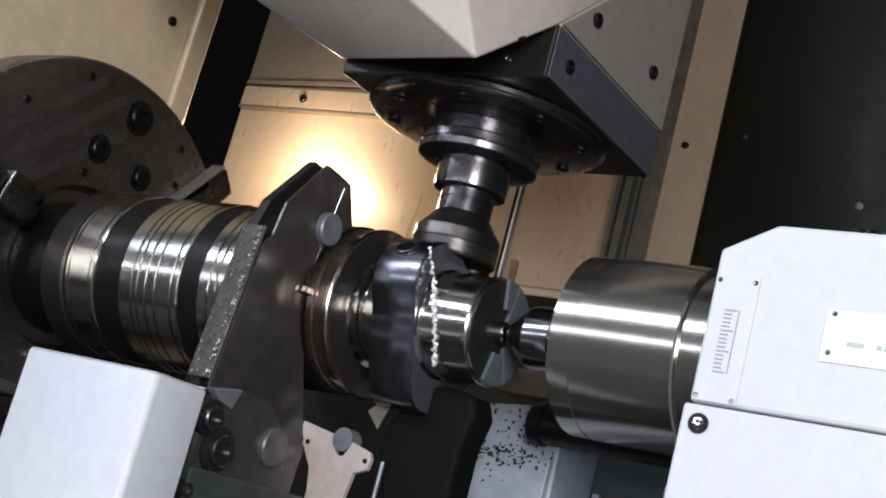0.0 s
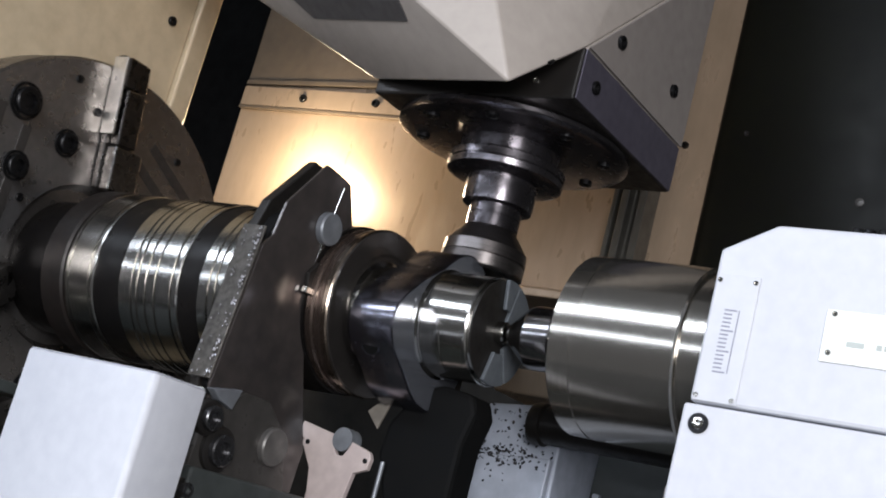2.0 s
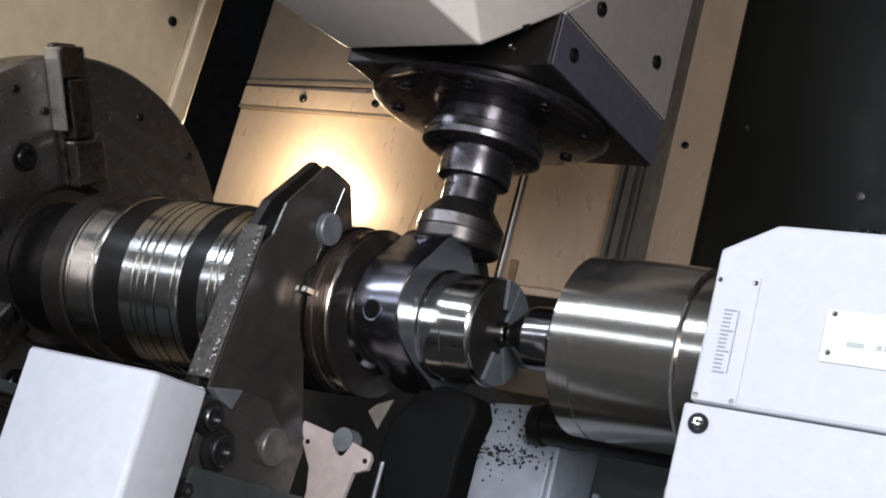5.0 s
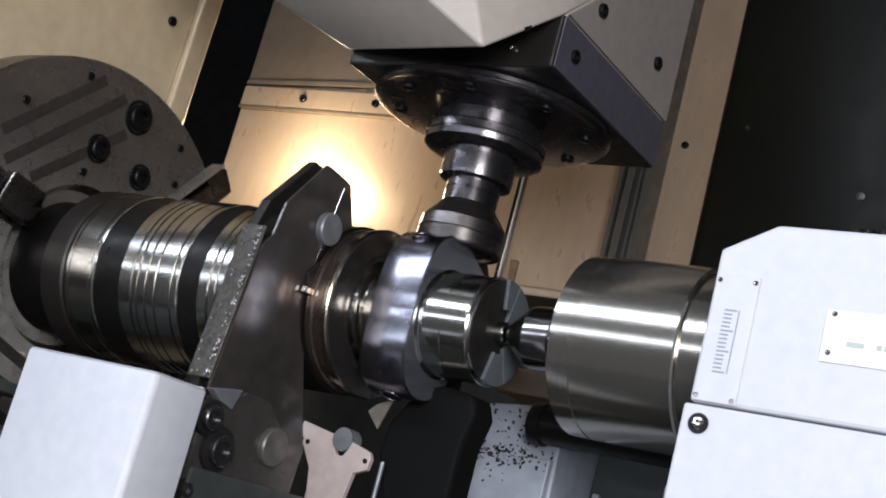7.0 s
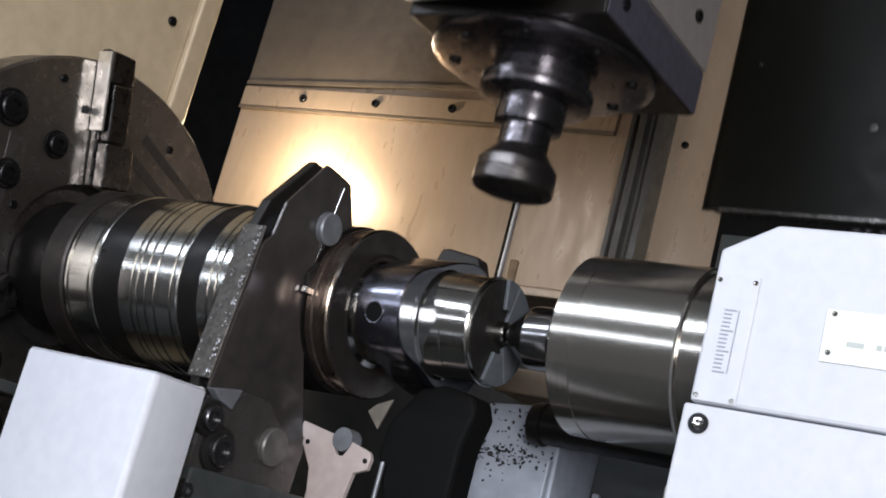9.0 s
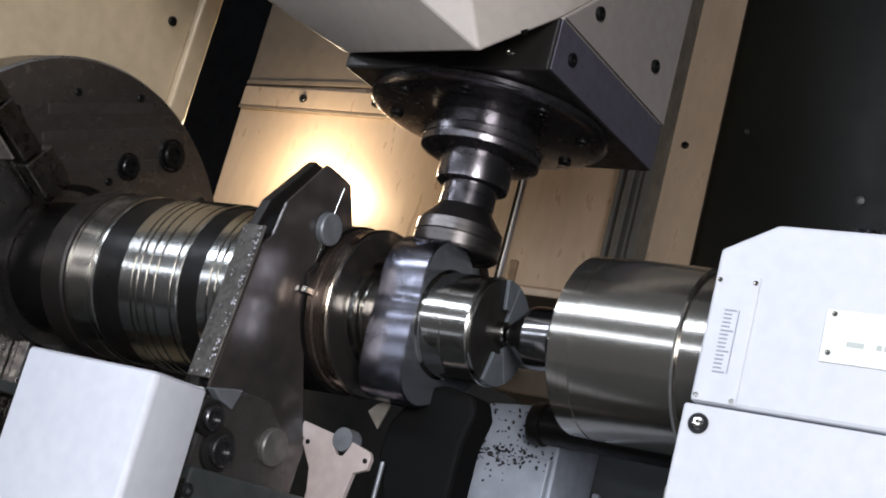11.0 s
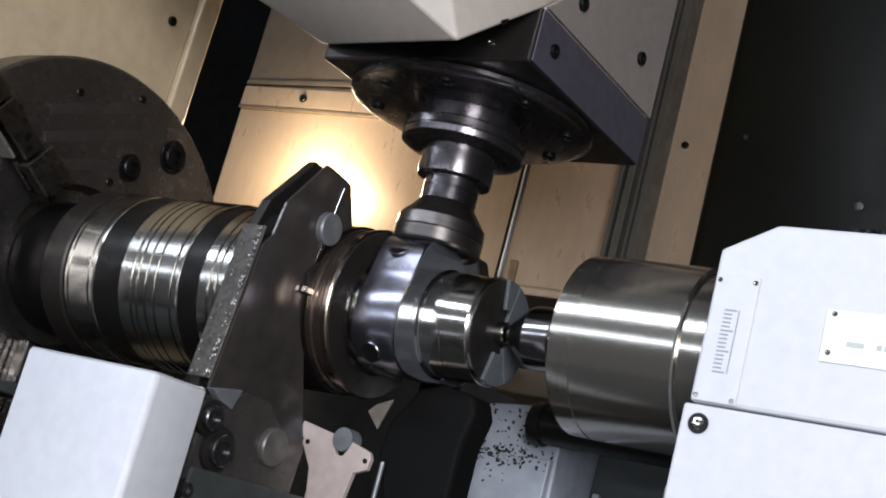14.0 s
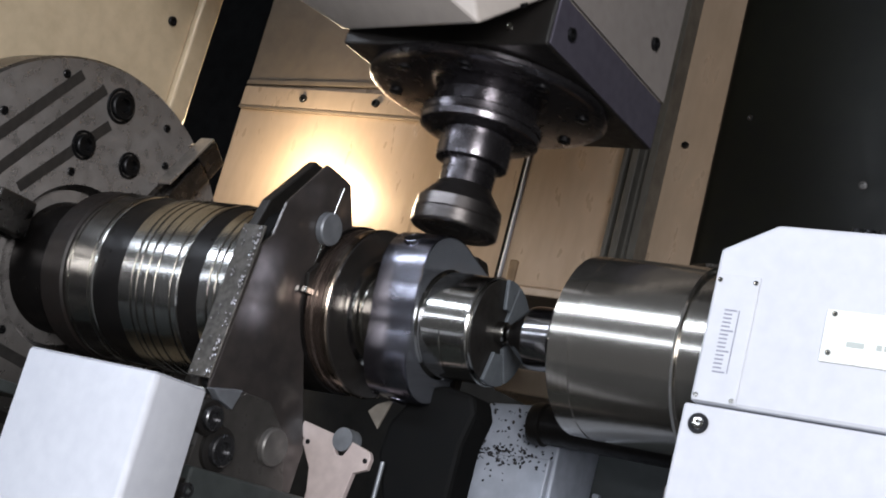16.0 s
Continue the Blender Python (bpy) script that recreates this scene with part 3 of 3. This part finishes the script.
part("head", prism([(0.012, 1.27), (0.012, 1.298), (0.020, 1.330), (0.032, 1.332), (0.082, 1.324), (0.092, 1.300), (0.093, 1.27)], "y", 0.12, 0.15, 0.004), M_BLACK, rr_)
part("stem", box(0.025, 0.08, 0.145, 0.165, 0.31, 1.2695, 0.003), M_BLACK, rr_)

pb = thing("roller_bracket", "beige sheet bracket with a slotted hole", "bracket")
part("plate", prism([(-0.033, 1.049), (0.022, 1.040), (0.024, 1.024), (0.030, 1.016), (0.040, 1.016), (0.046, 1.026), (0.047, 1.036), (0.078, 1.028), (0.083, 1.020), (0.081, 1.006), (0.062, 0.998), (0.056, 0.96), (0.05, 0.31), (0.0, 0.31), (0.0, 0.965), (-0.006, 0.993), (-0.024, 1.018), (-0.038, 1.028)], "y", -0.002, 0.006, 0.001), M_BRK, pb)
for xx, zz in ((-0.029, 1.026), (-0.018, 1.024), (0.076, 1.016)):
    screw(pb, pose(xx, -0.002, zz, 0, 0, -90), 0.0032, 0.0012)
part("roller", turned([(-0.0035, 0), (-0.0035, 0.015), (0.018, 0.015), (0.018, 0)], "y", 32), M_PINS, pb, "grey roller", 30, pose(0.0345, 0.0, 1.036))
part("brace", prism([(0.0867, 1.0978), (0.0743, 1.0581), (0.0537, 1.0779), (0.0644, 1.0884)], "y", 0.0065, 0.0095, 0.0006), M_BRK2, pb, "dull brown brace")
bel = thing("bellows_cover", "black rubber bellows over the lower slide", "bellows")
prof = [(0.086, 1.07), (0.118, 1.118), (0.15, 1.128), (0.196, 1.122), (0.205, 1.10), (0.196, 1.06), (0.196, 0.99), (0.21, 0.31), (0.09, 0.31), (0.105, 0.975), (0.082, 1.03)]
part("skin", prism(prof, "y", 0.01, 0.06, 0.006, 2), M_DARK, bel)
part("lip", turned([(-0.03, 0.003), (0.03, 0.003), (0.03, 0), (-0.03, 0)], "z", 12), M_PINS, bel, "grey rod", 30, pose(0.098, 0.004, 0.99))
sl = thing("slide_cover", "blue grey enamelled slide cover strewn with chips", "cover")
part("top", prism([(0.115, 1.142), (0.198, 1.151), (0.222, 1.130), (0.232, 1.10), (0.234, 1.03), (0.24, 0.31), (0.10, 0.31), (0.10, 1.01), (0.075, 1.062), (0.08, 1.10)], "y", 0.19, 0.45, 0.003), M_SLIDE, sl)
part("lower_step", prism([(0.068, 1.066), (0.229, 1.082), (0.232, 0.31), (0.08, 0.31), (0.11, 1.0)], "y", 0.178, 0.1895, 0.002), M_SLIDE, sl)
bm = bmesh.new()
for k in range(260):
    x = min(max(rng.gauss(0.14, 0.045), 0.075), 0.225)
    z = rng.choice((rng.gauss(1.078, 0.008), rng.gauss(1.074, 0.006), rng.uniform(1.03, 1.14), rng.uniform(1.08, 1.14)))
    yy = 0.177 if z < 1.066 + (x - 0.068) * 0.1 else 0.189
    bmesh.ops.create_icosphere(bm, subdivisions=1, radius=rng.uniform(0.0007, 0.0024), matrix=Matrix.Translation((x, yy, z)) @ Euler((rng.random() * 6, rng.random() * 6, 0)).to_matrix().to_4x4() @ Matrix.Diagonal((1, 0.5, 2.0, 1)))
part("swarf", bm, M_SWARF, sl, "dark chips")["kind"] = "stuff"
part("upper_ledge", box(0.095, 0.205, 0.22, 0.45, 1.165, 1.20, 0.003), M_CREAM, sl, "beige ledge")
rod = thing("slide_rod", "dark steel guide rod behind the slide cover", "rod")
part("bar", turned([(0.205, 0), (0.205, 0.026), (0.212, 0.028), (0.222, 0.028), (0.224, 0.024), (0.5, 0.024), (0.5, 0)], "x", 40), M_BLACK, rod, "", 30, pose(0, 0.16, 1.122))
part("support", box(0.45, 0.50, 0.13, 0.19, 0.31, 1.10, 0.003), M_DARK, rod)
gp = thing("guard_panel", "dark green grey guard panel under the quill", "panel")
part("panel", box(0.236, 0.52, 0.30, 0.31, 0.31, 1.118, 0.002), M_PLASTER2, gp)
part("post", box(0.345, 0.356, 0.285, 0.299, 0.31, 1.09, 0.002), M_BRK, gp, "pale post")
part("edge", box(0.245, 0.255, 0.288, 0.299, 0.31, 1.06, 0.002), M_SLIDE, gp)
screw(gp, pose(0.3505, 0.285, 1.06, 0, 0, -90), 0.003, 0.003)

# ---- milling head ----
SX = 0.157
head = thing("milling_head", "white milling head with dark steel flange and face mill", "milling head", pose(SX, 0, 0))
cut = part("cutter", turned([(1.281, 0), (1.281, 0.041), (1.278, 0.044), (1.278, 0.0505), (1.281, 0.0535), (1.295, 0.0535), (1.296, 0.0525), (1.297, 0.0535), (1.311, 0.0525), (1.331, 0.0365), (1.336, 0.033), (1.337, 0.0)], "z", 72), M_TOOL, head, "dark steel face mill", 20)
for k in range(8):
    a = 45 * k + 10
    part("insert", box(-0.006, 0.006, -0.003, 0.003, -0.007, 0.007, 0.001, 1), M_INS, cut, "", None, pose(0.051 * math.cos(radians(a)), 0.051 * math.sin(radians(a)), 1.2855, 0, 0, a + 90))
part("holder", turned([(1.336, 0), (1.336, 0.0335), (1.350, 0.0335), (1.3505, 0.0325), (1.352, 0.0325), (1.3525, 0.0335), (1.364, 0.0335), (1.366, 0.0445), (1.372, 0.0455), (1.398, 0.0455), (1.399, 0.043), (1.402, 0.043), (1.402, 0)], "z", 72), M_SPIN, head, "blued steel tool holder", 25)
part("nose_ring", turned([(1.401, 0), (1.401, 0.066), (1.404, 0.0745), (1.411, 0.0755), (1.4115, 0.0735), (1.4135, 0.0735), (1.414, 0.0755), (1.423, 0.0755), (1.425, 0.072), (1.425, 0)], "z", 96), M_SPIN, head, "blued steel spindle nose", 25)
part("nose_barrel", turned([(1.4252, 0), (1.4252, 0.064), (1.428, 0.066), (1.4455, 0.066), (1.4455, 0)], "z", 96), M_SPIN, head, "polished spindle barrel", 25)
part("flange", turned([(1.4435, 0), (1.4435, 0.070), (1.445, 0.084), (1.4455, 0.138), (1.448, 0.147), (1.450, 0.150), (1.455, 0.150), (1.457, 0.148), (1.457, 0)], "z", 120), M_SPIN, head, "dark round spindle flange", 25)
for k in range(8):
    a = 45 * k + 17
    screw(head, pose(0.121 * math.cos(radians(a)), 0.121 * math.sin(radians(a)), 1.4453, 0, 90, 0), 0.0085, 0.003, M_BOLT)
part("block", box(-0.128, 0.153, -0.142, 0.156, 1.4575, 1.5215, 0.003), M_BLACK, head, "black square block")
part("block_side", box(0.1534, 0.1552, -0.140, 0.154, 1.459, 1.520, 0.0006, 1), M_BLUE, head, "blue grey block side")
screw(head, pose(0.1552, -0.103, 1.488), 0.008, 0.004)
screw(head, pose(0.10, -0.142, 1.478, 0, 0, -90), 0.004, 0.003, M_STEEL)


def hull(points):
    bm = bmesh.new()
    for p in points:
        bm.verts.new((p[0] - SX, p[1], p[2]))
    res = bmesh.ops.convex_hull(bm, input=bm.verts)
    bmesh.ops.delete(bm, geom=[v for v in bm.verts if not v.link_faces], context="VERTS")
    bmesh.ops.dissolve_limit(bm, angle_limit=radians(1.5), verts=bm.verts, edges=bm.edges)
    bmesh.ops.recalc_face_normals(bm, faces=bm.faces)
    bmesh.ops.bevel(bm, geom=list(bm.edges), offset=0.004, segments=3, affect="EDGES", profile=0.5)
    return bm


HA, HA2 = Vector((0.31, -0.138, 1.5225)), Vector((0.31, 0.158, 1.79))
HK, HK2 = Vector((0.295, -0.254, 1.424)), Vector((0.196, -0.295, 1.488))
HL, HM = Vector((0.034, -0.15, 1.471)), Vector((-0.153, -0.172, 1.56))
HF = (0.004, -0.142, 1.5225)
hood = part("hood", hull([HA, HA2, HK, HL, HF, HK + (HK2 - HK) * 2.6, HL + (HM - HL) * 2.4, (-0.42, 0.158, 1.72), (-0.42, 0.158, 2.1), (-0.3, -0.3, 2.1), (0.25, 0.158, 2.1), (0.05, -0.38, 2.1)]), M_HOOD, head, "white enamelled hood", 20)
part("hood_base", hull([HA, HA2, HF, (0.31, 0.158, 1.5225), (0.004, 0.158, 1.5225), (0.004, 0.158, 1.7), (0.004, -0.138, 1.55)]), M_HOOD, head, "off white hood base", 20)
side = part("side_cover", prism([(-0.137, 1.5232), (0.1575, 1.5232), (0.1575, 1.788)], "x", 0.31 - SX + 0.0005, 0.31 - SX + 0.0035, 0.001), M_GREYW, hood, "grey side cover plate")
screw(side, pose(0.3135 - SX, -0.071, 1.562), 0.0085, 0.005)
screw(side, pose(0.3135 - SX, 0.093, 1.575), 0.0085, 0.005)
fn = Vector((0.603, -0.537, 0.59)).to_track_quat("X", "Z").to_matrix().to_4x4()
gn = Vector((-0.333, -0.467, -0.819)).to_track_quat("X", "Z").to_matrix().to_4x4()
screw(hood, Matrix.Translation((0.293 - SX, -0.194, 1.481)) @ fn, 0.011, 0.004)
screw(hood, Matrix.Translation((0.274 - SX, -0.237, 1.462)) @ fn, 0.003, 0.003)
vent = prism([(-0.052, -0.197), (0.152, -0.268), (0.150, -0.292), (-0.085, -0.211)], "z", -0.001, 0.001, 0.0004, 1)
shift(vent, Matrix(((1, 0, 0, -SX), (0, 1, 0, 0), (-0.4066, -0.5702, 1, 1.3989), (0, 0, 0, 1))))
part("vent", vent, M_VENT, hood, "dark grey vent strip")

# ---- a curl of chips that rides on the journal and drops off ----
curl = thing("swarf_curl", "bright beaded curl of steel chips hanging on the journal", "swarf", pose(0, 0, AXZ))
path = ((0.142, -0.082, 0.073), (0.147, -0.062, 0.038), (0.160, -0.068, 0.008), (0.166, -0.066, -0.012), (0.168, -0.058, -0.034), (0.163, -0.040, -0.057))
bm = bmesh.new()
for k in range(34):
    f = k / 33 * 4.999
    a, b = Vector(path[int(f)]), Vector(path[int(f) + 1])
    p = a.lerp(b, f - int(f)) + Vector((0.0012 * math.sin(k * 2.1), 0.001 * math.cos(k * 2.1), 0))
    bmesh.ops.create_icosphere(bm, subdivisions=1, radius=0.0036 if k % 2 else 0.0024, matrix=Matrix.Translation(p) @ Euler((k * 0.8, k * 1.3, 0)).to_matrix().to_4x4() @ Matrix.Diagonal((1.25, 0.55, 1.0, 1)))
part("chips", bm, M_CURL, curl, "bright curled chips", None, pose(0, 0, 0, 7.1))

# the head stands a little behind the workpiece axis, at its true size
GROW = 1.052
seen = set()
for ob in head.children_recursive:
    ob.location = ob.location * GROW
    if ob.data.name not in seen:
        if ob.data.users > sum(o.data == ob.data for o in head.children_recursive):
            ob.data = ob.data.copy()
        seen.add(ob.data.name)
        ob.data.transform(Matrix.Scale(GROW, 4))



# ---- what moves ----
# seconds, degrees of turn of the chuck with the crankshaft
TURN = [(0, 7.1), (0.5, 25), (1, 42), (1.5, 61.3), (2, 78.6), (2.4, 94), (2.6, 97.5), (3.0, 98), (3.1, 98), (3.2, 104), (3.3, 126), (3.4, 135.4), (3.5, 135.6), (4.0, 135.6), (4.2, 138), (4.5, 147), (5.0, 175), (5.5, 195.3),
        (6.0, 209.6), (6.1, 210), (6.2, 222), (6.3, 237.8), (6.5, 237.8), (7, 246.7), (7.5, 265.1), (8, 298.8), (8.4, 311.5), (8.6, 312.8), (9.2, 312.9), (9.4, 313), (9.6, 345), (9.8, 356), (10.3, 366), (10.8, 382), (11.3, 399),
        (11.5, 412.5), (12, 443.8), (12.4, 456.5), (12.6, 458), (12.8, 458.5), (12.9, 464), (13.0, 485), (13.1, 494.8), (13.5, 494.8), (14, 508), (14.5, 535.5), (15, 555.3), (15.5, 569.6), (15.7, 570), (15.8, 576), (15.9, 595), (16, 597.8)]
# seconds, depth and height of the milling head
HEAD = [(0, -.052, -.0105), (.5, -.0355, -.0005), (1, -.0175, .003), (1.5, 0, .001), (2, .0165, -.0045), (2.5, .029, -.016), (2.7, .029, -.014), (3, .0205, .0238), (3.2, .004, .0281), (3.5, -.070, .0206), (3.7, -.0695, -.0125), (4, -.081, -.0205),
        (4.5, -.082, -.010), (5, -.050, .005), (5.5, -.016, .007), (5.9, -.010, .004), (6.1, -.03, .028), (6.3, -.050, .026), (6.5, -.0425, .010), (7, -.0453, .005), (7.5, -.0112, .0105), (8, .0235, .002), (8.5, .0374, -.0121), (8.7, .035, .005), (8.8, .0335, .0251), (8.9, .0355, .0566), (9, .0395, .1154),
        (9.2, .0385, .137), (9.5, .0, .10), (9.8, -.05, .03), (10.0, -.058, -.008), (10.6, -.055, -.004), (11.3, -.0398, 0), (11.5, -.027, .0007), (12, .001, -.010), (12.5, -.0015, -.018), (12.65, -.003, -.012), (12.8, -.006, .0266), (13, -.0752, .0213), (13.2, -.085, .018), (13.5, -.089, -.0218), (14, -.091, -.0105),
        (14.5, -.0566, .0055), (15, -.017, .007), (15.5, -.0098, .0037), (15.7, -.012, .012), (16, -.0644, .0224)]


def motions():
    walk(head, [(t, Matrix.Translation(EYE + GROW * (Vector((SX, y, z)) - EYE))) for t, y, z in HEAD])
    walk(sidep, [(t, pose(0, 0, z * GROW)) for t, y, z in HEAD])
    walk(cut, [(k / 30, pose(0, 0, 0, 0, 0, -80 * k)) for k in range(481)])
    for ob in (chuck, crank):
        walk(ob, [(t, pose(0, 0, AXZ, -a)) for t, a in TURN])
    ride = [(t, pose(0, 0, AXZ, -a)) for t, a in TURN if t < 1.8]
    walk(curl, ride + [(1.8, pose(0, 0, AXZ, -71.6)), (2.0, pose(0, 0.03, AXZ - 0.03, -95)), (2.2, pose(0, 0.06, AXZ - 0.30, -120)), (2.4, pose(0, 0.08, 0.405, -140)), (16, pose(0, 0.08, 0.405, -140))])


motions()
